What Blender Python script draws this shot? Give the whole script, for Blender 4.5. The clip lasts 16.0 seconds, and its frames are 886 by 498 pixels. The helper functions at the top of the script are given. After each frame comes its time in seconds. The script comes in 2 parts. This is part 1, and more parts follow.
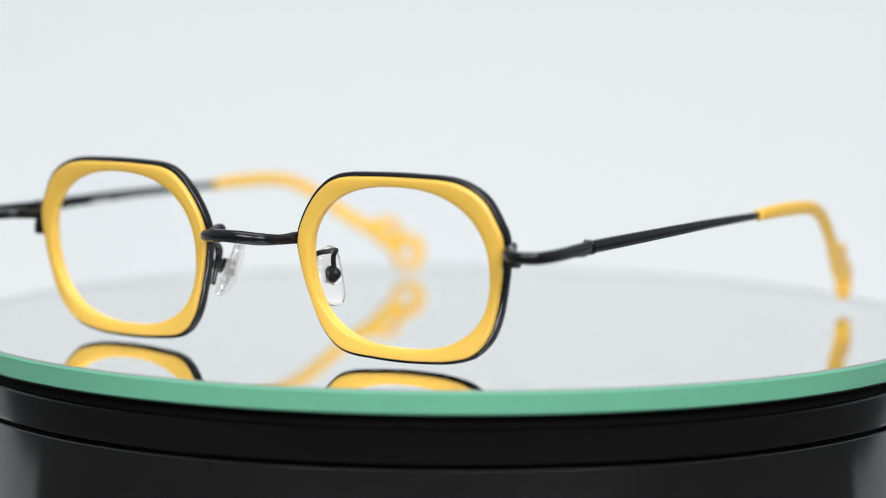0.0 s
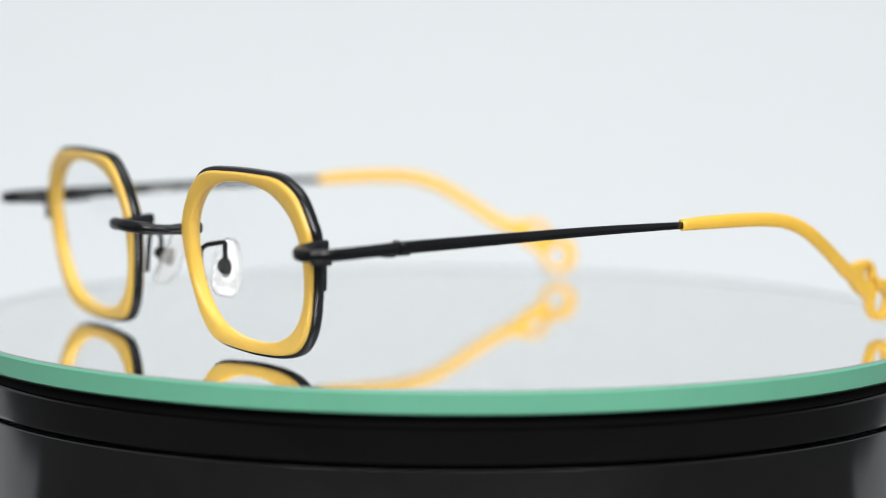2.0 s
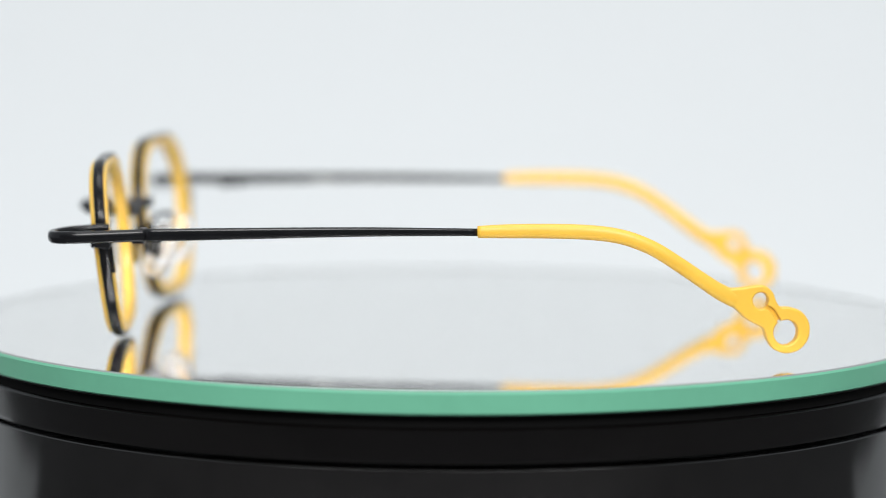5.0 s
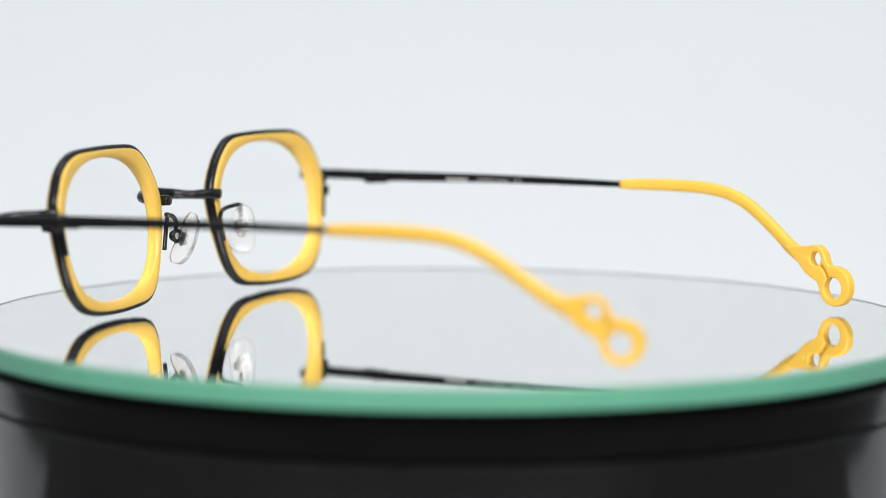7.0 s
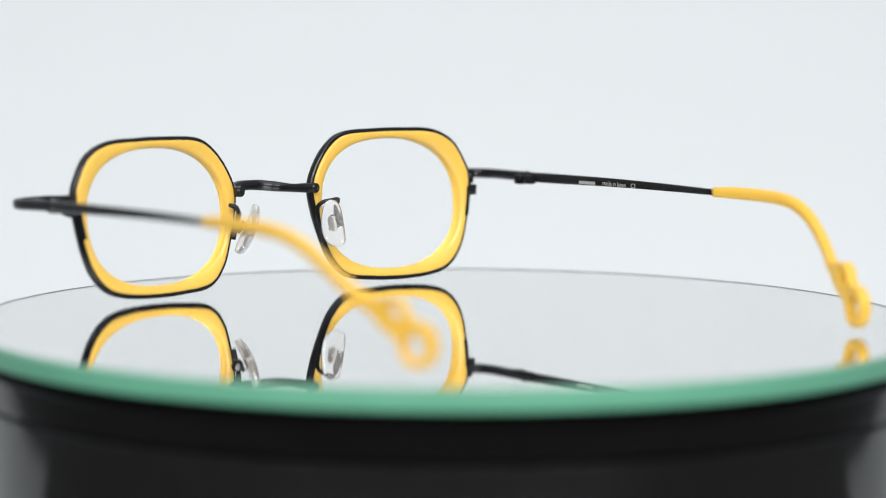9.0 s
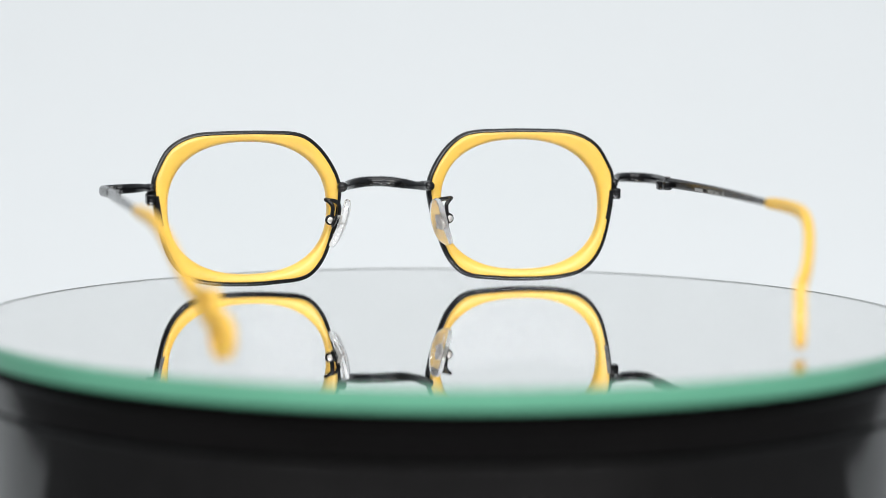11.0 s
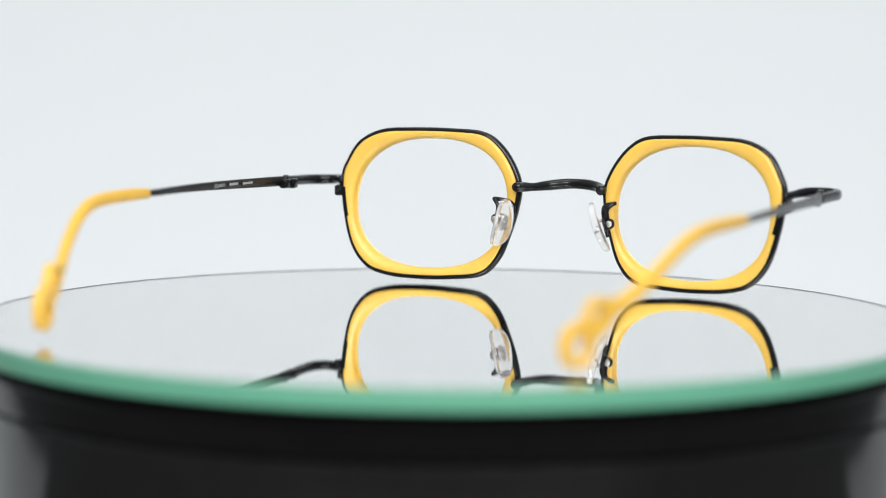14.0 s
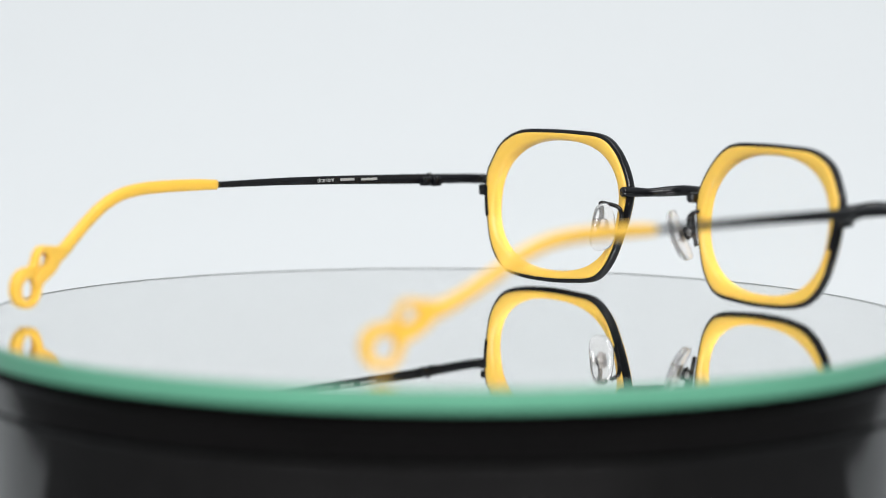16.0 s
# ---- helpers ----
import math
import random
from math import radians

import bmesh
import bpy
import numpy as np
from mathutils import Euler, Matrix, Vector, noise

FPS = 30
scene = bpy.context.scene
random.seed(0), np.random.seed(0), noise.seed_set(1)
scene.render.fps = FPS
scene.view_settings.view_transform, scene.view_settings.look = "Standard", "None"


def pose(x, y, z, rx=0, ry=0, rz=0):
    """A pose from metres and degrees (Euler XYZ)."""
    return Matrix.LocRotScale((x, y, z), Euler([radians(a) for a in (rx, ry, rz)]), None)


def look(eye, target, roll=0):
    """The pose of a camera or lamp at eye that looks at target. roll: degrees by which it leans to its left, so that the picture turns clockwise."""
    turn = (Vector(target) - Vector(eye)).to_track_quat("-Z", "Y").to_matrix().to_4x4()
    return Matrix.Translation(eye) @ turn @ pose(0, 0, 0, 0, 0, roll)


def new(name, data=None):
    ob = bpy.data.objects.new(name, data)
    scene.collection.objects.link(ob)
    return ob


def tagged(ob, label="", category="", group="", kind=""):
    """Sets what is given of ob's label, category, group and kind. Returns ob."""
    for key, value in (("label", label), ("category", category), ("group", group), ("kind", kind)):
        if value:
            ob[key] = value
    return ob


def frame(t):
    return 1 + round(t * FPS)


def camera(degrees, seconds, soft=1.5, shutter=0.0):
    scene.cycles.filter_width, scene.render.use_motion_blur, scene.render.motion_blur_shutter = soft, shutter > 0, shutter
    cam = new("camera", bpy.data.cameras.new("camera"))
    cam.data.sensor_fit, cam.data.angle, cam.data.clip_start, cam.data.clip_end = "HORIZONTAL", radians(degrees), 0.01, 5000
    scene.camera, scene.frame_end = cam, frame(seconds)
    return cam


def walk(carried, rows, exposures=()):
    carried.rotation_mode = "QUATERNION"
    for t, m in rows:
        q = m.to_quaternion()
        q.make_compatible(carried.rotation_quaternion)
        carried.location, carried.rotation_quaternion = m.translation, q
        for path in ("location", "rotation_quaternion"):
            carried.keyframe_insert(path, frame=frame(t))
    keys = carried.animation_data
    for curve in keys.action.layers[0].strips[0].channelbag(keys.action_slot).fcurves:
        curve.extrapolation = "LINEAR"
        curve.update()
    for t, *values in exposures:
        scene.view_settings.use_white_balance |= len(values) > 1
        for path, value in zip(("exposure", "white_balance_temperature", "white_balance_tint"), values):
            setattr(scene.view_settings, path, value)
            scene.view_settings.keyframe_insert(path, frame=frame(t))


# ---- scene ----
# ---- camera ----
cam = camera(16.955, 16.0, soft=0.7)


def aim(y, z, yaw, pitch):
    """The camera's pose and its line of sight, from its place on the middle line and its turn in radians."""
    eye = Vector((0.0, y, z))
    ahead = Vector((math.sin(yaw) * math.cos(pitch), math.cos(yaw) * math.cos(pitch), -math.sin(pitch)))
    return eye, ahead, look(eye, eye + ahead, 0.339)


# The camera draws back by a centimetre as its focus goes from the near side of the turntable to the far side at 6.8 s.
EYE_NEAR, AHEAD_NEAR, CLOSE = aim(-0.6200, 0.0770, -0.00148, 0.09989)
EYE_FAR, AHEAD_FAR, BACK = aim(-0.6296, 0.0785, -0.00181, 0.10066)
walk(cam, [(0, CLOSE), (3, CLOSE), (6, CLOSE), (6.7, CLOSE), (6.85, BACK), (8, BACK), (12, BACK), (16, BACK)])
cam.data.dof.use_dof = True
cam.data.dof.aperture_fstop = 7.4
focus = new("focus_point")
focus.empty_display_size = 0.005
cam.data.dof.focus_object = focus

# ---- world and light ----
world = bpy.data.worlds.new("studio_air")
scene.world = world
world.use_nodes = True
world.node_tree.nodes["Background"].inputs[0].default_value = (0.86, 0.94, 1.0, 1)
world.node_tree.nodes["Background"].inputs[1].default_value = 0.51
scene.view_settings.exposure = 0.0


def softbox(name, eye, target, w, h, watts, colour=(1, 1, 1)):
    lamp = bpy.data.lights.new(name, "AREA")
    lamp.shape, lamp.size, lamp.size_y, lamp.energy, lamp.color = "RECTANGLE", w, h, watts, colour
    ob = new(name, lamp)
    ob.matrix_world = look(eye, target)
    return ob


softbox("softbox_top", (0.0, -0.10, 1.05), (0, 0.25, 0), 0.9, 0.7, 5.9)
softbox("softbox_front", (0.42, -1.10, 0.72), (0, 0.0, 0.03), 0.5, 0.5, 12.9)
softbox("softbox_front", (-0.36, -1.10, 0.72), (0, 0.0, 0.03), 0.5, 0.5, 10.5)


# ---- materials ----
def material(name, colour, rough=0.5, metal=0.0, coat=0.0, noise_scale=0.0, vary=0.0, bump=0.0, transmission=0.0, ior=1.5, subsurface=0.0,
             rough_vary=0.0, gloss=0.5):
    m = bpy.data.materials.new(name)
    m.use_nodes = True
    nt = m.node_tree
    b = nt.nodes["Principled BSDF"]
    b.inputs["Base Color"].default_value = (*colour, 1)
    b.inputs["Roughness"].default_value = rough
    b.inputs["Metallic"].default_value = metal
    b.inputs["Specular IOR Level"].default_value = gloss
    b.inputs["Coat Weight"].default_value = coat
    b.inputs["Coat Roughness"].default_value = 0.08
    b.inputs["Transmission Weight"].default_value = transmission
    b.inputs["IOR"].default_value = ior
    if subsurface:
        b.inputs["Subsurface Weight"].default_value = subsurface
        b.inputs["Subsurface Radius"].default_value = (1.0, 0.6, 0.15)
        b.inputs["Subsurface Scale"].default_value = 0.0015
    if noise_scale:
        co = nt.nodes.new("ShaderNodeTexCoord")
        big = nt.nodes.new("ShaderNodeTexNoise")
        big.inputs["Scale"].default_value = noise_scale
        big.inputs["Detail"].default_value = 3
        fine = nt.nodes.new("ShaderNodeTexNoise")
        fine.inputs["Scale"].default_value = noise_scale * 14
        fine.inputs["Detail"].default_value = 2
        for n in (big, fine):
            nt.links.new(co.outputs["Object"], n.inputs["Vector"])
        add = nt.nodes.new("ShaderNodeMath")
        add.operation = "MULTIPLY_ADD"
        add.inputs[1].default_value = 0.35
        nt.links.new(fine.outputs[0], add.inputs[0])
        nt.links.new(big.outputs[0], add.inputs[2])
        if vary:
            ramp = nt.nodes.new("ShaderNodeMapRange")
            ramp.inputs[1].default_value, ramp.inputs[2].default_value = 0.35, 1.0
            ramp.inputs[3].default_value, ramp.inputs[4].default_value = 1 - vary, 1 + vary
            nt.links.new(add.outputs[0], ramp.inputs[0])
            mix = nt.nodes.new("ShaderNodeVectorMath")
            mix.operation = "SCALE"
            mix.inputs[0].default_value = colour
            nt.links.new(ramp.outputs[0], mix.inputs["Scale"])
            nt.links.new(mix.outputs[0], b.inputs["Base Color"])
        if rough_vary:
            rr = nt.nodes.new("ShaderNodeMapRange")
            rr.inputs[1].default_value, rr.inputs[2].default_value = 0.35, 1.0
            rr.inputs[3].default_value, rr.inputs[4].default_value = max(0, rough - rough_vary), rough + rough_vary
            nt.links.new(add.outputs[0], rr.inputs[0])
            nt.links.new(rr.outputs[0], b.inputs["Roughness"])
        if bump:
            bp = nt.nodes.new("ShaderNodeBump")
            bp.inputs["Strength"].default_value = 0.3
            bp.inputs["Distance"].default_value = bump
            nt.links.new(fine.outputs[0], bp.inputs["Height"])
            nt.links.new(bp.outputs[0], b.inputs["Normal"])
    return m


YELLOW = material("yellow_acetate", (0.705, 0.440, 0.072), 0.36, coat=0.12, noise_scale=90, vary=0.05, subsurface=0.2, rough_vary=0.06)
TIP_YELLOW = material("yellow_tip_plastic", (0.74, 0.437, 0.050), 0.42, coat=0.08, noise_scale=120, vary=0.05, subsurface=0.1, rough_vary=0.06)
BLACK = material("black_titanium", (0.005, 0.005, 0.006), 0.2, noise_scale=160, vary=0.3, rough_vary=0.05, gloss=0.33)
STEEL = material("bright_steel", (0.5, 0.48, 0.46), 0.42, metal=1.0, noise_scale=400, vary=0.1)
WORN = material("worn_dark_steel", (0.16, 0.155, 0.15), 0.35, metal=1.0, noise_scale=400, vary=0.2)
PAD = material("clear_silicone", (0.97, 0.955, 0.945), 0.1, coat=0.7, transmission=0.9, ior=1.18, noise_scale=40, bump=0.0003)
LENS = material("clear_lens", (0.985, 0.99, 0.99), 0.0, transmission=1.0, ior=1.13)
PRINT = material("pale_print", (0.3, 0.3, 0.29), 0.6)
MIRROR = material("mirror_silver", (0.997, 0.999, 0.996), 0.0, metal=1.0)


def coated_glass():
    """The glass over the silver: clear, with a part of the light thrown back from its surface."""
    m = bpy.data.materials.new("clear_mirror_glass")
    m.use_nodes = True
    nt = m.node_tree
    clear, shine, mix = (nt.nodes.new("ShaderNode" + n) for n in ("BsdfTransparent", "BsdfGlossy", "MixShader"))
    shine.inputs["Roughness"].default_value = 0.0
    shine.inputs["Color"].default_value = (1, 1, 1, 1)
    clear.inputs["Color"].default_value = (0.998, 1.0, 0.999, 1)
    mix.inputs[0].default_value = 0.30
    nt.links.new(clear.outputs[0], mix.inputs[1])
    nt.links.new(shine.outputs[0], mix.inputs[2])
    nt.links.new(mix.outputs[0], nt.nodes["Material Output"].inputs[0])
    return m


CLEAR_GLASS = coated_glass()
GLASS_EDGE = material("green_glass_edge", (0.125, 0.37, 0.245), 0.42, noise_scale=30, vary=0.08, rough_vary=0.05, gloss=0.3)
GLASS_BEVEL = material("grey_green_bevel", (0.20, 0.22, 0.215), 0.35)
BASE_BLACK = material("black_gloss_plastic", (0.003, 0.0026, 0.0026), 0.12, noise_scale=18, vary=0.2, rough_vary=0.05, gloss=0.35)
# the strong uneven tone paints in cloudy reflections on the body
BODY_BLACK = material("satin_black_plastic", (0.006, 0.0056, 0.0056), 0.1, noise_scale=16, vary=0.6, rough_vary=0.07, gloss=0.5)
PAPER = material("white_backdrop_paper", (0.705, 0.723, 0.730), 0.8, noise_scale=3.0, vary=0.012, bump=0.0002)
# near-black that paints the shade below the mirror's overhanging edge
RIM_SHADE = material("matt_rim_shade", (0.003, 0.003, 0.003), 0.9, noise_scale=60, vary=0.2, gloss=0.1)
TABLE = material("grey_table_laminate", (0.085, 0.085, 0.086), 0.6, noise_scale=12.0, vary=0.15, rough_vary=0.1)
FLOOR = material("dark_floor_covering", (0.03, 0.03, 0.031), 0.7, noise_scale=9.0, vary=0.15, rough_vary=0.1)
ROOM = material("grey_room_paint", (0.25, 0.25, 0.26), 0.8, noise_scale=4.0, vary=0.05)


# ---- mesh helpers ----
def part(name, bm, mats, parent=None, label="", smooth=True):
    me = bpy.data.meshes.new(name)
    bmesh.ops.recalc_face_normals(bm, faces=bm.faces)
    for f in bm.faces:
        f.smooth = smooth
    bm.to_mesh(me)
    bm.free()
    for m in (mats if isinstance(mats, (list, tuple)) else [mats]):
        me.materials.append(m)
    ob = new(name, me)
    if parent:
        ob.parent = parent
    if label:
        tagged(ob, label)
    return ob


def lathe(bm, profile, n=192, close=True):
    """Turns a profile of (radius, height) round the z axis; each face takes the material of its profile step."""
    rings = []
    for r, z, *_ in profile:
        rings.append([bm.verts.new((r * math.cos(2 * math.pi * k / n), r * math.sin(2 * math.pi * k / n), z)) for k in range(n)])
    for i in range(len(rings) - 1):
        slot = profile[i][2] if len(profile[i]) > 2 else 0
        for k in range(n):
            f = bm.faces.new((rings[i][k], rings[i][(k + 1) % n], rings[i + 1][(k + 1) % n], rings[i + 1][k]))
            f.material_index = slot
    for i, ring in enumerate(rings):
        corner = i in (0, len(rings) - 1)
        if not corner:
            a, b, c = (Vector(profile[k][:2]) for k in (i - 1, i, i + 1))
            corner = (b - a).angle(c - b) > radians(15)
        if corner:
            for k in range(n):
                bm.edges.get((ring[k], ring[(k + 1) % n])).smooth = False
    if close:
        bm.faces.new(rings[0]).material_index = 0
        bm.faces.new(rings[-1]).material_index = profile[-1][2] if len(profile[-1]) > 2 else 0
    return bm


def spline(points, steps=8, closed=False):
    """A smooth curve through the points (Catmull-Rom)."""
    p = [np.array(q, float) for q in points]
    n, out = len(p), []
    for i in range(n if closed else n - 1):
        if closed:
            a, b, c, d = p[i - 1], p[i], p[(i + 1) % n], p[(i + 2) % n]
        else:
            b, c = p[i], p[i + 1]
            a = p[i - 1] if i else 2 * b - c
            d = p[i + 2] if i + 2 < n else 2 * c - b
        for k in range(steps):
            t = k / steps
            out.append(0.5 * (2 * b + (c - a) * t + (2 * a - 5 * b + 4 * c - d) * t * t + (3 * b - a - 3 * c + d) * t ** 3))
    if not closed:
        out.append(p[-1])
    return out


U = 0.000987  # metres to one unit of the drawing of the eyeglasses


def tube(bm, rows, steps=8, sides=14, up=(0, 0, 1), mirror=1, square=1.0):
    """A wire through rows of (x, y, z, half width, half height), millimetres; the height stands along up."""
    pts = spline(rows, steps)
    rings = []
    for i, q in enumerate(pts):
        ahead = Vector(pts[min(i + 1, len(pts) - 1)][:3] - pts[max(i - 1, 0)][:3]).normalized()
        u = Vector(up)
        u = (u - ahead * u.dot(ahead)).normalized()
        v = ahead.cross(u)
        ring = []
        for k in range(sides):
            a = 2 * math.pi * k / sides
            ca, sa = (math.copysign(abs(f) ** square, f) for f in (math.cos(a), math.sin(a)))
            w = Vector(q[:3]) + v * (q[3] * ca) + u * (q[4] * sa)
            ring.append(bm.verts.new((w.x * mirror * U, w.y * U, w.z * U)))
        rings.append(ring)
    for i in range(len(rings) - 1):
        for k in range(sides):
            bm.faces.new((rings[i][k], rings[i][(k + 1) % sides], rings[i + 1][(k + 1) % sides], rings[i + 1][k]))
    for ring, q, s in ((rings[0], pts[0], 0), (rings[-1], pts[-1], -1)):
        bm.faces.new(ring)
    return bm


def block(bm, centre, size, turn=(0, 0, 0), bevel=0.25, mirror=1):
    """A box with rounded edges, millimetres."""
    m = pose(centre[0] * mirror * U, centre[1] * U, centre[2] * U, turn[0], turn[1] * mirror, turn[2] * mirror)
    made = bmesh.ops.create_cube(bm, size=1.0, matrix=m @ Matrix.Diagonal((*(s * U for s in size), 1)))
    edges = list({e for v in made["verts"] for e in v.link_edges})
    bmesh.ops.bevel(bm, geom=edges, offset=bevel * U, segments=2, affect="EDGES", profile=0.5)
    return bm


def ball(bm, centre, size, turn=(0, 0, 0), mirror=1, u=20, v=12):
    m = pose(centre[0] * mirror * U, centre[1] * U, centre[2] * U, turn[0], turn[1] * mirror, turn[2] * mirror)
    bmesh.ops.create_uvsphere(bm, u_segments=u, v_segments=v, radius=U, matrix=m @ Matrix.Diagonal((*size, 1)))
    return bm


# ---- the place ----
TABLE_Z = -0.12
bm = bmesh.new()
# paper sweep: from behind the turntable in a wide curve up
half, rows = 0.62, [(0.115, TABLE_Z)]
for k in range(0, 33):
    a = k / 32 * math.pi / 2
    rows.append((0.15 + 1.0 * math.sin(a), TABLE_Z + 1.0 - 1.0 * math.cos(a)))
rows.append((1.15, 1.8))
cols = [-half + 2 * half * k / 8 for k in range(9)]
grid = [[bm.verts.new((x, y, z)) for x in cols] for y, z in rows]
for i in range(len(rows) - 1):
    for k in range(8):
        bm.faces.new((grid[i][k], grid[i][k + 1], grid[i + 1][k + 1], grid[i + 1][k]))
backdrop = part("backdrop", bm, PAPER)
tagged(backdrop, "seamless white paper sweep behind the turntable", "backdrop", kind="structure")

bm = bmesh.new()
bmesh.ops.create_cube(bm, size=1.0, matrix=pose(0, 0.155, TABLE_Z - 0.0243) @ Matrix.Diagonal((3.3, 1.59, 0.04, 1)))
table = tagged(part("table_top", bm, TABLE, smooth=False), "plain grey table under turntable and paper", "table", kind="structure")
for x in (-1.6, 1.6):
    for y in (-0.59, 0.90):
        bm = bmesh.new()
        bmesh.ops.create_cube(bm, size=1.0, matrix=pose(x, y, -0.482) @ Matrix.Diagonal((0.05, 0.05, 0.635, 1)))
        bmesh.ops.bevel(bm, geom=bm.edges[:], offset=0.004, segments=2, affect="EDGES", profile=0.5)
        part("leg", bm, TABLE, table, smooth=False)

bm = bmesh.new()
bmesh.ops.create_cube(bm, size=1.0, matrix=pose(0, -1.6, 0.8) @ Matrix.Diagonal((5.0, 0.1, 3.2, 1)))
tagged(part("wall_back", bm, ROOM, smooth=False), "plain grey studio wall behind the camera", "wall", kind="structure")

# unseen floor, added so the black base mirrors no pale air below the table
bm = bmesh.new()
bmesh.ops.create_cube(bm, size=1.0, matrix=pose(0, 0.35, -0.85) @ Matrix.Diagonal((5.0, 4.0, 0.1, 1)))
tagged(part("floor", bm, FLOOR, smooth=False), "unseen plain dark floor, added to keep the base's reflections dark", "floor", kind="structure")


# ---- turntable ----
def build_turntable():
    base = new("turntable")
    base.location = (0, 0, TABLE_Z)
    tagged(base, "round glossy black turntable base on a grey table", "turntable")
    up = -TABLE_Z
    # added flush ring: its matt black stands in for shade under the glass
    bm = lathe(bmesh.new(), [(0.0997, up - 0.0050), (0.0997, up - 0.0070)], 128)
    part("pad", bm, RIM_SHADE, base, "matt black band standing in for the shade under the mirror")
    bm = lathe(bmesh.new(), [(0.0960, up - 0.0070), (0.0993, up - 0.0070), (0.0998, up - 0.0072), (0.1001, up - 0.0076), (0.1001, up - 0.0130), (0.0999, up - 0.0135), (0.0995, up - 0.0137), (0.0975, up - 0.0137)])
    part("top_plate", bm, BASE_BLACK, base, "glossy black rotating plate")
    bm = lathe(bmesh.new(), [(0.0955, up - 0.0072), (0.0955, up - 0.0152)], 96)
    part("groove", bm, BASE_BLACK, base, "dark recessed joint under the plate")
    bm = lathe(bmesh.new(), [(0.0975, up - 0.0146), (0.0997, up - 0.0146), (0.0999, up - 0.0148), (0.0999, 0.002), (0.0994, 0.0005), (0.0985, 0.0)])
    part("body", bm, BODY_BLACK, base, "glossy black cylindrical body")
    return base


def build_mirror():
    """Thick clear glass with a silver layer in it: the top face is glass, the ground edge is green."""
    R, T = 0.1020, 0.00447
    disc = new("mirror_disc")
    bm = lathe(bmesh.new(), [(R - 0.0009, 0.0, 3), (R - 0.0003, -0.0002, 1), (R, -0.0006, 1), (R, -T + 0.0003, 1), (R - 0.0004, -T, 2)], 256)
    for f in bm.faces:
        if len(f.verts) > 4:
            f.material_index = 0 if f.calc_center_median().z > -0.001 else 2
    part("mirror_glass", bm, [CLEAR_GLASS, GLASS_EDGE, MIRROR, GLASS_BEVEL], disc, "thick mirror glass with a green edge")
    bm = lathe(bmesh.new(), [(R - 0.0005, -0.00015), (R - 0.0005, -0.0010)], 256)
    part("silver_layer", bm, MIRROR, disc, "bright silver layer in the glass")
    bm = lathe(bmesh.new(), [(R - 0.0006, -T - 0.0001), (R - 0.0006, -T - 0.0003)], 256)
    part("backing", bm, BASE_BLACK, disc, "dark paint behind the mirror")
    return tagged(disc, "round mirror with green glass edge on the turntable", "mirror")


turntable = build_turntable()
mirror_disc = build_mirror()


# ---- eyeglasses (local: x to the wearer's left, y back along the temples, z up; the origin lies under the bridge) ----
REST, LEAN, WRAP = 2.1, radians(6.2), math.tan(radians(4.2))


def rim_place(x, s, d, mirror):
    """A point of the leaning rim plane: x, height s along it, d behind it; millimetres in, metres out."""
    c, k = math.cos(LEAN), math.sin(LEAN)
    return (x * mirror * U, (REST - s * k + d * c + (x - 42.0) * WRAP) * U, (s * c + d * k) * U)


OUTLINE = [(56.0, 24.2), (54.7, 28.6), (51.6, 33.4), (46.0, 36.2), (38.0, 36.8), (28.0, 36.8), (20.5, 36.2), (16.0, 33.5), (12.4, 28.8), (10.4, 23.6),
           (10.9, 18.0), (12.5, 12.0), (15.0, 5.8), (19.3, 1.7), (27.0, 0.6), (35.0, 0.35), (43.0, 0.9), (48.5, 2.8), (52.6, 7.8), (55.0, 16.0)]
MID = np.array((33.0, 18.75))


def outline(inset):
    curve = spline(OUTLINE, 6, closed=True)
    n, out = len(curve), []
    for i in range(n):
        t = curve[(i + 1) % n] - curve[i - 1]
        normal = np.array((-t[1], t[0])) / np.hypot(*t)
        if normal @ (MID - curve[i]) < 0:
            normal = -normal
        out.append(curve[i] + normal * inset)
    return out


def opening(grow=0.0):
    """The rounder inner edge of the yellow ring, at the same steps as the outline."""
    out = []
    for q in outline(0):
        d = q - MID
        a, b, n = 19.1 + grow, 15.5 + grow, 2.32
        r = (abs(d[0] / a) ** n + abs(d[1] / b) ** n) ** (-1 / n)
        out.append(MID + d * r)
    return out


def ring_mesh(loops, mirror):
    """A closed ring swept round the rim; loops: (list of points, depth) in order round the cross-section."""
    bm = bmesh.new()
    rings = [[bm.verts.new(rim_place(q[0], q[1], d, mirror)) for q in pts] for pts, d in loops]
    n = len(rings[0])
    for i in range(len(rings)):
        j = (i + 1) % len(rings)
        for k in range(n):
            bm.faces.new((rings[i][k], rings[i][(k + 1) % n], rings[j][(k + 1) % n], rings[j][k]))
    return bm


def between(f, inset=0.74):
    return [a + (b - a) * f for a, b in zip(outline(inset), opening())]


# how far the end piece's bend and the hinge stand over the drawing, for each side: the worn frame is a little askew
SAG = {1: (-0.75, -0.3), -1: (0.6, 0.4)}
DROP = {1: 0.0, -1: -0.35}  # the same for the temple's far end


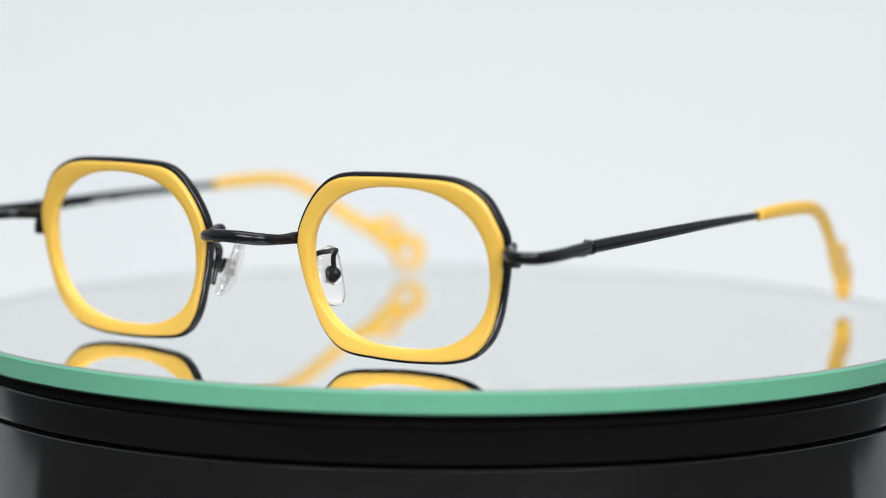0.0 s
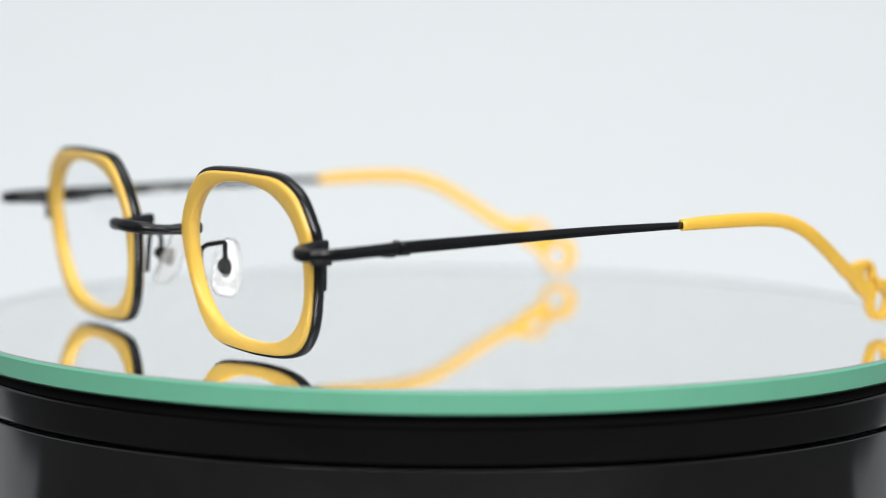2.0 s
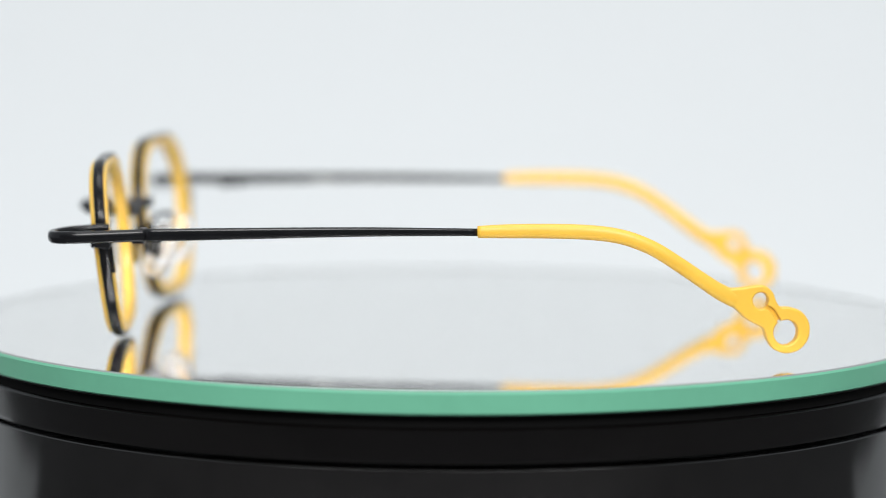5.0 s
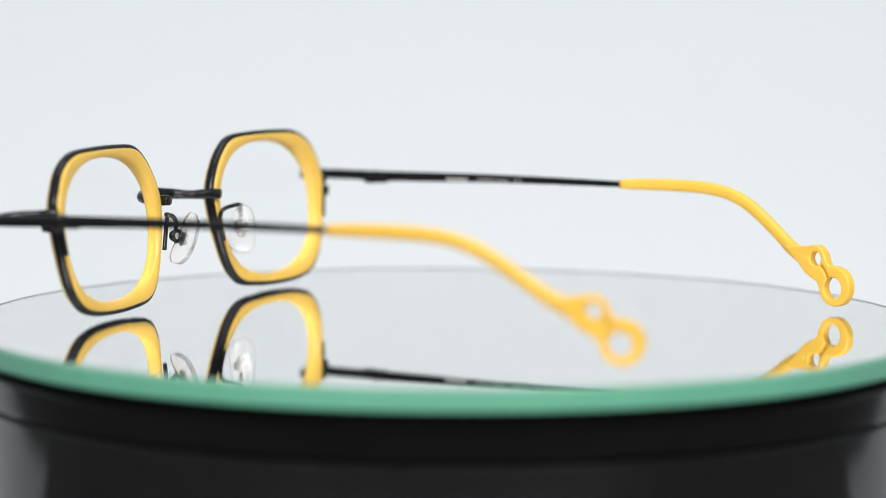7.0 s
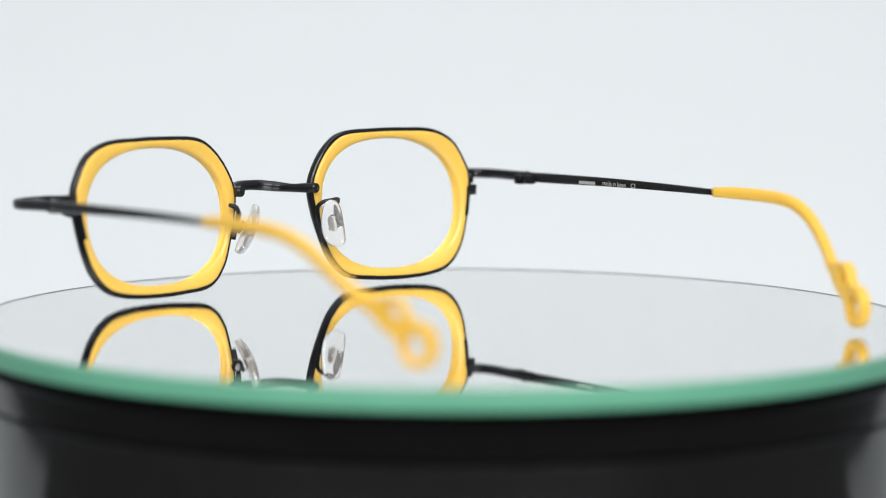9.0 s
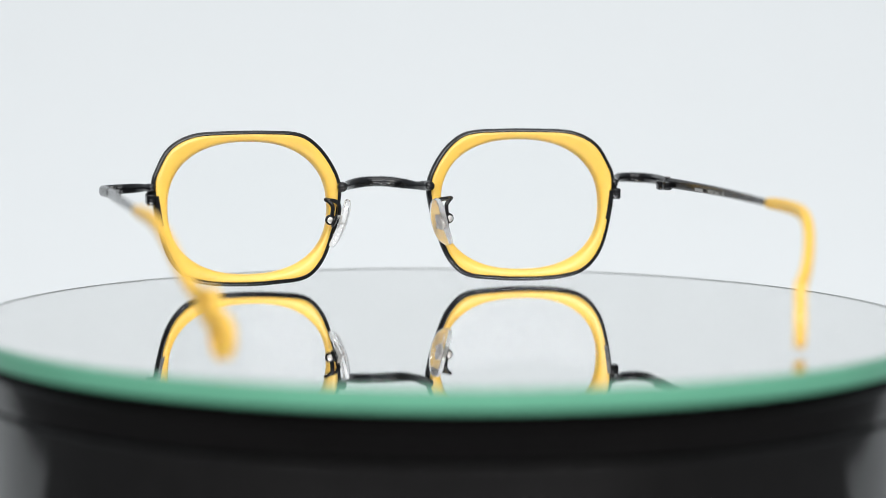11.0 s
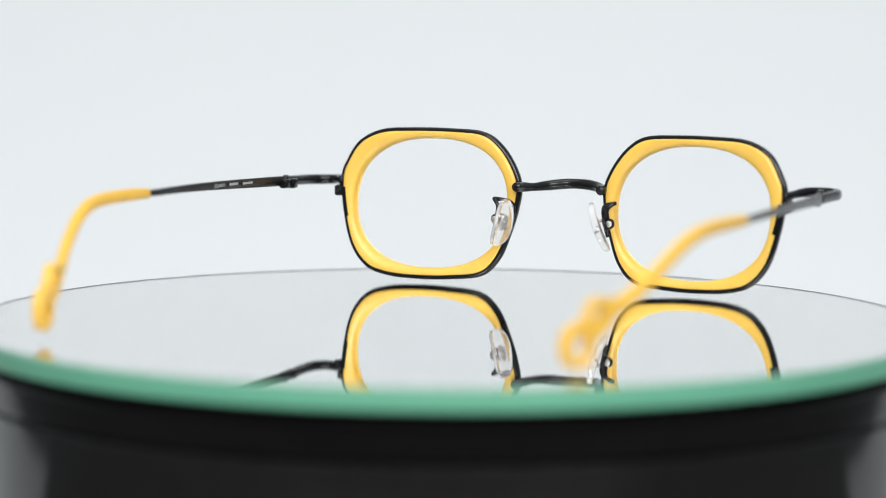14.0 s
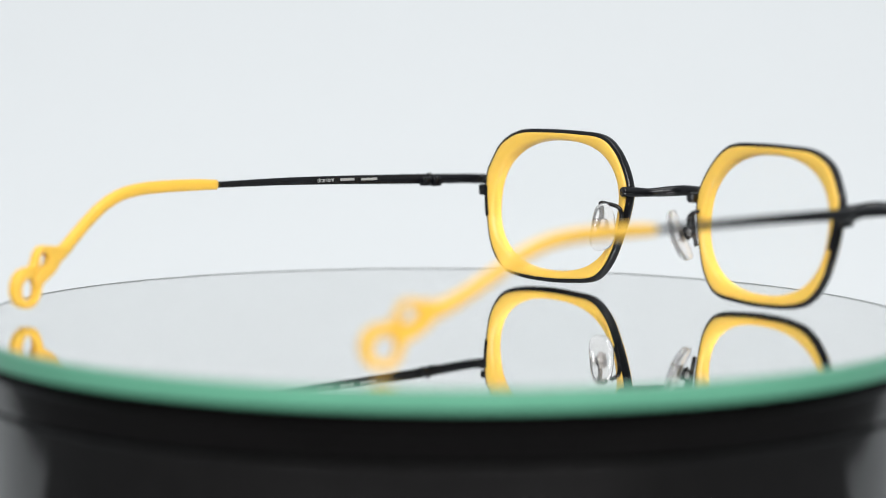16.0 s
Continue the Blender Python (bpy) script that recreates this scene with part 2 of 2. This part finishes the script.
def build_front(glasses, side):
    # black eyewire: a rounded band
    loops = []
    for k in range(12):
        a = 2 * math.pi * k / 12
        loops.append((outline(0.8 - 0.8 * math.copysign(abs(math.cos(a)) ** 0.6, math.cos(a))), 1.05 * math.copysign(abs(math.sin(a)) ** 0.6, math.sin(a))))
    wire = part("eyewire", ring_mesh(loops, side), BLACK, glasses, "black titanium eyewire")
    # yellow ring set in the eyewire, thicker than it, with bevelled edges
    loops = [(between(0.0), -0.95), (between(0.02), -1.5), (between(0.07), -1.82), (between(0.2), -1.95), (between(0.6), -1.92), (between(0.85), -1.82), (between(0.94), -1.66),
             (between(0.985), -1.42), (between(1.0), -1.15), (between(1.0), -0.85), (between(0.985), -0.3), (between(0.955), 0.2), (between(0.92), 0.6), (between(0.86), 0.95),
             (between(0.75, 0.95), 1.22), (between(0.5, 0.95), 1.45), (between(0.22, 0.95), 1.55), (between(0.08, 0.95), 1.5), (between(0.02, 0.95), 1.35), (between(0.0, 0.95), 0.95)]
    part("rim_ring", ring_mesh(loops, side), YELLOW, glasses, "glossy yellow acetate ring inside the eyewire")
    # lens, slightly domed to the front, with a sharp ground edge
    bm = bmesh.new()
    rims = []
    for off in (-0.5, 0.5):
        rings = []
        for f in (1.0, 0.85, 0.7, 0.55, 0.4, 0.25, 0.12):
            rings.append([bm.verts.new(rim_place(*(MID + (q - MID) * f), off - 0.8 * (1 - f * f) - 0.3, side)) for q in opening(0.25)])
        tip = bm.verts.new(rim_place(*MID, off - 1.1, side))
        n = len(rings[0])
        for i in range(len(rings) - 1):
            for k in range(n):
                bm.faces.new((rings[i][k], rings[i][(k + 1) % n], rings[i + 1][(k + 1) % n], rings[i + 1][k]))
        for k in range(n):
            bm.faces.new((rings[-1][k], rings[-1][(k + 1) % n], tip))
        rims.append(rings[0])
    for k in range(n):
        bm.faces.new((rims[0][k], rims[0][(k + 1) % n], rims[1][(k + 1) % n], rims[1][k]))
    for ring in rims:
        for k in range(n):
            bm.edges.get((ring[k], ring[(k + 1) % n])).smooth = False
    lens = part("lens", bm, LENS, glasses, "clear lens")
    lens.visible_shadow = False
    # black plate on the back of the eyewire beside the end piece
    bm = bmesh.new()
    strip = [(a, b) for a, b in zip(outline(0.65), outline(1.5)) if a[0] > 48 and 14.0 < a[1] < 23]
    strip.sort(key=lambda q: q[0][1])
    for d0, d1 in ((1.1, 1.75),):
        quads = [[bm.verts.new(rim_place(*q, d, side)) for q, d in ((a, d0), (a, d1), (b, d1), (b, d0))] for a, b in strip]
        for i in range(len(quads) - 1):
            for k in range(4):
                bm.faces.new((quads[i][k], quads[i][(k + 1) % 4], quads[i + 1][(k + 1) % 4], quads[i + 1][k]))
        bm.faces.new(quads[0])
        bm.faces.new(quads[-1])
    part("rim_plate", bm, BLACK, glasses, "black metal plate behind the rim", smooth=False)
    # rim lock under the end piece
    bm = block(bmesh.new(), (56.2, 0.7, 21.1), (1.9, 3.9, 2.5), (-4, 0, 0), 0.3, side)
    block(bm, (56.0, -0.3, 22.5), (1.5, 2.2, 1.6), (-7, 0, 0), 0.3, side)
    lock = part("rim_lock", bm, BLACK, glasses, "small black closing block")
    part("screw", ball(bmesh.new(), (56.2, 2.5, 20.9), (0.5, 0.4, 0.5), (0, 0, 0), side), BLACK, lock)
    # end piece: a wire bent forward, outward and back to the hinge
    bend, joint = SAG[side]
    bm = tube(bmesh.new(), [(55.6, 1.9, 23.6, 0.9, 1.0), (56.3, 0.2, 23.7, 0.9, 1.0), (57.1, -2.0, 23.8 + 0.3 * bend, 0.8, 0.9), (58.9, -5.3, 23.8 + 0.8 * bend, 0.95, 1.1), (62.0, -7.6, 23.6 + bend, 0.95, 1.15),
                            (65.4, -6.4, 23.5 + bend, 0.95, 1.2), (66.8, -2.5, 23.6 + 0.9 * bend, 0.9, 1.2), (66.8, 4.0, 23.7 + 0.5 * (bend + joint), 0.85, 1.2), (66.6, 10.9, 23.8 + joint, 0.78, 1.2)],
              8, 20, mirror=side, square=0.8)
    end = part("end_piece", bm, BLACK, glasses, "bent black wire end piece")
    # nose pad arm and pad
    rows = [(12.6, 0.4, 12.4), (11.6, 0.1, 15.8), (11.3, 0.2, 18.6), (12.2, 0.9, 19.9), (14.2, 1.9, 20.4), (15.1, 2.9, 20.6), (14.5, 3.8, 20.2), (13.7, 4.2, 19.0), (13.9, 4.2, 16.6)]
    bm = tube(bmesh.new(), [(*q, 0.5, 0.5) for q in rows], 6, 10, (0, 1, 0), side)
    arm = part("pad_arm", bm, BLACK, glasses, "thin bent black nose pad arm")
    bm = ball(bmesh.new(), (14.3, 4.0, 15.9), (1.2, 1.05, 1.25), (0, 0, 0), side)
    ball(bm, (13.3, 4.4, 15.7), (0.55, 1.5, 1.7), (0, -20, -18), side)
    part("pad_box", bm, BLACK, arm)
    part("screw", ball(bmesh.new(), (14.4, 4.95, 15.9), (0.75, 0.22, 0.75), (0, 0, 0), side), STEEL, arm, "bright steel screw")
    bm = bmesh.new()
    ball(bm, (0, 0, 0), (1.0, 1.0, 1.0), u=32, v=20)
    tilt = Euler((radians(-8), radians(-20 * side), radians(-18 * side))).to_matrix()
    for v in bm.verts:
        # a flat pad with squarish corners, wider below, hollowed towards the nose
        d = v.co / U
        d = Vector([math.copysign(abs(c) ** e, c) for c, e in zip(d, (0.42, 0.72, 0.72))])
        k = max(1.0, (abs(d.y) ** 2.6 + abs(d.z) ** 2.6) ** (1 / 2.6))
        y, z = d.y / k, d.z / k
        v.co = Vector((d.x * 0.95 + side * 0.7 * z * z, y * (3.0 - 0.4 * z), z * 6.0)) * U
        v.co = tilt @ v.co + Vector((11.7 * side * U, 5.7 * U, 15.0 * U))
    part("nose_pad", bm, PAD, glasses, "clear silicone nose pad")
    core = ball(bmesh.new(), (12.2, 5.2, 15.3), (0.35, 1.25, 2.0), (0, -20, -18), side)
    for up in (-1.3, 0.1, 1.4):
        ball(core, (11.9 + 0.36 * up, 5.3, 15.3 + up), (0.5, 0.6, 0.45), (0, -20, -18), side, 12, 8)
    part("pad_core", core, STEEL, arm, "metal core in the pad")


def tip_mesh(side, end_x, end_z):
    """Yellow temple tip: a tapering rod that drops and ends in two flat rings."""
    bm = bmesh.new()
    dx, dz = end_x - 60.6, end_z - 6.2
    rows = []
    for x, y, z, w, h, f in ((69.0, 74.6, 25.05, 1.0, 1.15, 0.0), (69.1, 80.0, 25.25, 1.12, 1.32, 0.0), (69.0, 88.3, 25.35, 1.15, 1.4, 0.02), (68.7, 96.0, 25.15, 1.15, 1.42, 0.06),
                             (68.2, 102.0, 24.3, 1.15, 1.42, 0.13), (67.4, 107.5, 22.25, 1.15, 1.42, 0.23), (66.4, 112.5, 19.2, 1.15, 1.42, 0.37), (65.1, 117.4, 15.85, 1.15, 1.45, 0.54),
                             (63.95, 120.6, 13.75, 1.22, 1.55, 0.68), (63.0, 123.4, 12.4, 1.2, 1.7, 0.78), (62.1, 125.9, 11.2, 0.95, 1.5, 0.86)):
        rows.append((x + dx * f, y, z + dz * f + DROP[side] * (1 - f), w, h))
    tube(bm, rows, 6, 18, mirror=side, square=0.8)
    return bm


# the flat end of a temple tip: its outline round the large hole, millimetres back and up
END_OUTLINE = [(-13.9, 8.3), (-11.3, 8.6), (-8.6, 8.8), (-6.2, 9.15), (-4.3, 9.05), (-2.7, 7.8), (-2.0, 6.1), (-1.1, 4.95), (0.8, 4.85), (3.0, 4.0), (4.5, 2.1), (4.75, -0.4),
               (3.7, -2.6), (1.7, -3.85), (-0.6, -3.95), (-2.6, -2.9), (-3.8, -1.0), (-4.4, 0.7), (-5.9, 1.65), (-8.0, 2.8), (-9.6, 4.3), (-11.5, 6.3)]
SMALL_HOLE, SMALL_R, LARGE_R, SLOT = (-5.1, 6.2), 1.55, 2.42, 0.36


def keyhole():
    """Both holes and the narrow bent slot between them, as one outline."""
    line = [np.array(q) for q in ((-4.05, 5.1), (-2.6, 4.1), (-1.3, 2.1))]
    mid = spline(line, 4)
    out = []
    for edge in (1, -1):
        pts = []
        for i, q in enumerate(mid):
            t = mid[min(i + 1, len(mid) - 1)] - mid[max(i - 1, 0)]
            t /= np.hypot(*t)
            pts.append(q + edge * SLOT * np.array((-t[1], t[0])))
        out.append(pts)
    one, two = out[0], out[1][::-1]

    def arc(centre, r, a, b):
        """From a round to b, anticlockwise turned negative."""
        a0, b0 = (math.atan2(q[1] - centre[1], q[0] - centre[0]) for q in (a, b))
        sweep = (b0 - a0) % (-2 * math.pi)
        return [np.array((centre[0] + r * math.cos(a0 + sweep * k / 28), centre[1] + r * math.sin(a0 + sweep * k / 28))) for k in range(29)]

    return one[1:-1] + arc((0, 0), LARGE_R, one[-1], two[0]) + two[1:-1] + arc(SMALL_HOLE, SMALL_R, two[-1], one[0])


def end_plate(centre, side, turn):
    """The flat end of a temple tip, with rounded rims and its two holes."""
    curve = bpy.data.curves.new("end_plate", "CURVE")
    curve.dimensions, curve.fill_mode = "2D", "BOTH"
    curve.extrude, curve.bevel_depth, curve.bevel_resolution, curve.offset = 0.7 * U, 0.42 * U, 3, -0.42 * U
    for pts in (spline(END_OUTLINE, 5, closed=True), keyhole()):
        line = curve.splines.new("POLY")
        line.points.add(len(pts) - 1)
        for p, q in zip(line.points, pts):
            p.co = (q[0] * U, q[1] * U, 0, 1)
        line.use_cyclic_u = True
    ob = bpy.data.objects.new("end_plate", curve)
    me = bpy.data.meshes.new_from_object(ob)
    bpy.data.objects.remove(ob)
    bm = bmesh.new()
    bm.from_mesh(me)
    bpy.data.meshes.remove(me)
    bmesh.ops.remove_doubles(bm, verts=bm.verts, dist=0.00001 * U)
    a = radians(turn)
    for v in bm.verts:
        along, up, thick = v.co
        v.co = ((centre[0] * U - along * math.sin(a) + thick * math.cos(a)) * side, centre[1] * U + along * math.cos(a) + thick * math.sin(a), centre[2] * U + up)
    return bm


def inscription(parent, words, size, centre, side, inside=True):
    """Words printed on the inner face of a temple."""
    for text, y in words:
        curve = bpy.data.curves.new("inscription", "FONT")
        curve.body, curve.size, curve.align_x, curve.align_y, curve.extrude = text, size * U, "CENTER", "CENTER", 0.00002
        ob = bpy.data.objects.new("inscription", curve)
        me = bpy.data.meshes.new_from_object(ob)
        bpy.data.objects.remove(ob)
        me.materials.clear()
        me.materials.append(PRINT)
        word = new("inscription", me)
        word.parent = parent
        # read from the wearer's side: the words run along the temple
        word.matrix_local = pose(centre[0] * side * U, y * U, centre[1] * U) @ pose(0, 0, 0, 90 + centre[2], 0, -90 * side)
        tagged(word, "pale printed words")


def bars(parent, spans, height, centre, side):
    for y0, y1 in spans:
        bm = bmesh.new()
        block(bm, (centre[0], (y0 + y1) / 2, centre[1]), (0.05, y1 - y0, height), (centre[2], 0, 0), 0.01, side)
        part("mark", bm, PRINT, parent, "pale printed mark", smooth=False)


def build_temple(glasses, side, end_x, end_z):
    joint, end = SAG[side][1], DROP[side]
    bm = tube(bmesh.new(), [(66.6, 11.0, 23.8 + joint, 0.75, 1.2), (67.2, 20.0, 24.05 + 0.85 * joint + 0.15 * end, 0.7, 1.18), (68.2, 38.0, 24.55 + 0.55 * joint + 0.45 * end, 0.68, 1.04), (68.8, 56.0, 24.9 + 0.2 * joint + 0.8 * end, 0.65, 0.88),
                            (69.0, 75.4, 25.0 + end, 0.62, 0.7)], 6, 20, mirror=side, square=0.55)
    temple = part("temple", bm, BLACK, glasses, "slim tapering black metal temple")
    bm = block(bmesh.new(), (65.3, 9.5, 23.2 + joint), (2.3, 2.6, 2.3), (0, 0, 0), 0.3, side)
    block(bm, (65.5, 12.5, 23.3 + joint), (1.9, 2.7, 2.1), (0, 0, 0), 0.3, side)
    part("hinge", bm, BLACK, temple)
    bm = bmesh.new()
    bmesh.ops.create_cone(bm, cap_ends=True, segments=16, radius1=0.7 * U, radius2=0.6 * U, depth=0.4 * U, matrix=pose(66.3 * side * U, 10.6 * U, (25.05 + joint) * U))
    part("screw", bm, WORN, temple, "worn dark steel hinge screw")
    tip = part("temple_tip", tip_mesh(side, end_x, end_z), TIP_YELLOW, temple, "curved yellow plastic temple tip")
    turn = 13.0 + (61.5 - end_x) * 1.1
    plate = part("end_plate", end_plate((end_x, 133.1, end_z - 0.3), side, turn), TIP_YELLOW, tip, "flat yellow end with two holes and a slot", smooth=False)
    for f in plate.data.polygons:
        f.use_smooth = len(f.vertices) == 4 and f.area < (0.6 * U) ** 2
    web = pose(end_x * side * U, 133.1 * U, (end_z - 0.3) * U, 0, 0, turn * side) @ pose(0, -2.6 * U, 3.75 * U, 54)
    bm = bmesh.new()
    bmesh.ops.create_cube(bm, size=1.0, matrix=web @ Matrix.Diagonal((0.6 * U, 1.7 * U, 3.6 * U, 1)))
    part("slot_floor", bm, TIP_YELLOW, tip, smooth=False)
    return temple


def build_glasses():
    glasses = new("eyeglasses")
    tagged(glasses, "open yellow and black eyeglasses resting on a round mirror", "eyeglasses")
    for side in (1, -1):
        build_front(glasses, side)
    half_bridge = [(10.6, 0.45, 23.3, 1.1, 1.15), (10.55, -0.3, 23.3, 1.15, 1.2), (10.4, -1.6, 23.2, 1.15, 1.2), (9.8, -3.5, 23.1, 1.1, 1.15), (8.6, -6.4, 22.95, 0.95, 1.0), (6.4, -9.8, 23.15, 1.15, 1.2),
                   (3.0, -11.7, 23.5, 1.2, 1.25)]
    bm = tube(bmesh.new(), [(-x, y, z, w, h) for x, y, z, w, h in half_bridge] + [(0, -12.1, 23.6, 1.25, 1.2)] + half_bridge[::-1], 8, 18)
    part("bridge", bm, BLACK, glasses, "black wire bridge bowed forward")
    one = build_temple(glasses, 1, 60.6, 6.0)
    two = build_temple(glasses, -1, 55.2, 5.2)
    inscription(one, [("titanium", 42.7)], 1.6, (67.45, 24.65, 1.0), 1)
    bars(one, [(33.9, 38.3)], 0.62, (67.25, 24.5, 1.0), 1)
    bars(one, [(27.0, 32.1)], 0.55, (66.9, 24.3, 1.0), 1)
    bars(two, [(29.4, 35.2)], 0.72, (67.0, 24.15, 1.0), -1)
    inscription(two, [("made in Japan", 41.6), ("CE", 48.4)], 1.5, (67.4, 24.4, 1.0), -1)
    return glasses


glasses = build_glasses()


# ---- what moves ----
def turned(t):
    """The turntable's angle in degrees."""
    u = t - 8
    return math.degrees(-0.214037 * u - 0.0000632 * u ** 2 + 0.00003266 * u ** 3)


def motions():
    times = [k * 0.5 for k in range(33)]
    walk(mirror_disc, [(t, pose(0, 0, 0, 0, 0, turned(t))) for t in times])
    seat = pose(-0.04921, 0.04143, 0.0002, 0, 0, -129.78)
    walk(glasses, [(t, pose(0, 0, 0, 0, 0, turned(t)) @ seat) for t in times])
    sharp = [(0, 0.560), (0.45, 0.560), (0.6, 0.598), (1.6, 0.598), (1.8, 0.566), (3, 0.557), (5, 0.553), (6.7, 0.552), (6.8, 0.650), (7.8, 0.652), (8.1, 0.676),
             (9, 0.685), (11.3, 0.692), (13, 0.693), (14.5, 0.693), (16, 0.692)]
    walk(focus, [(t, Matrix.Translation(EYE_NEAR + AHEAD_NEAR * d if t < 6.75 else EYE_FAR + AHEAD_FAR * d)) for t, d in sharp])


motions()
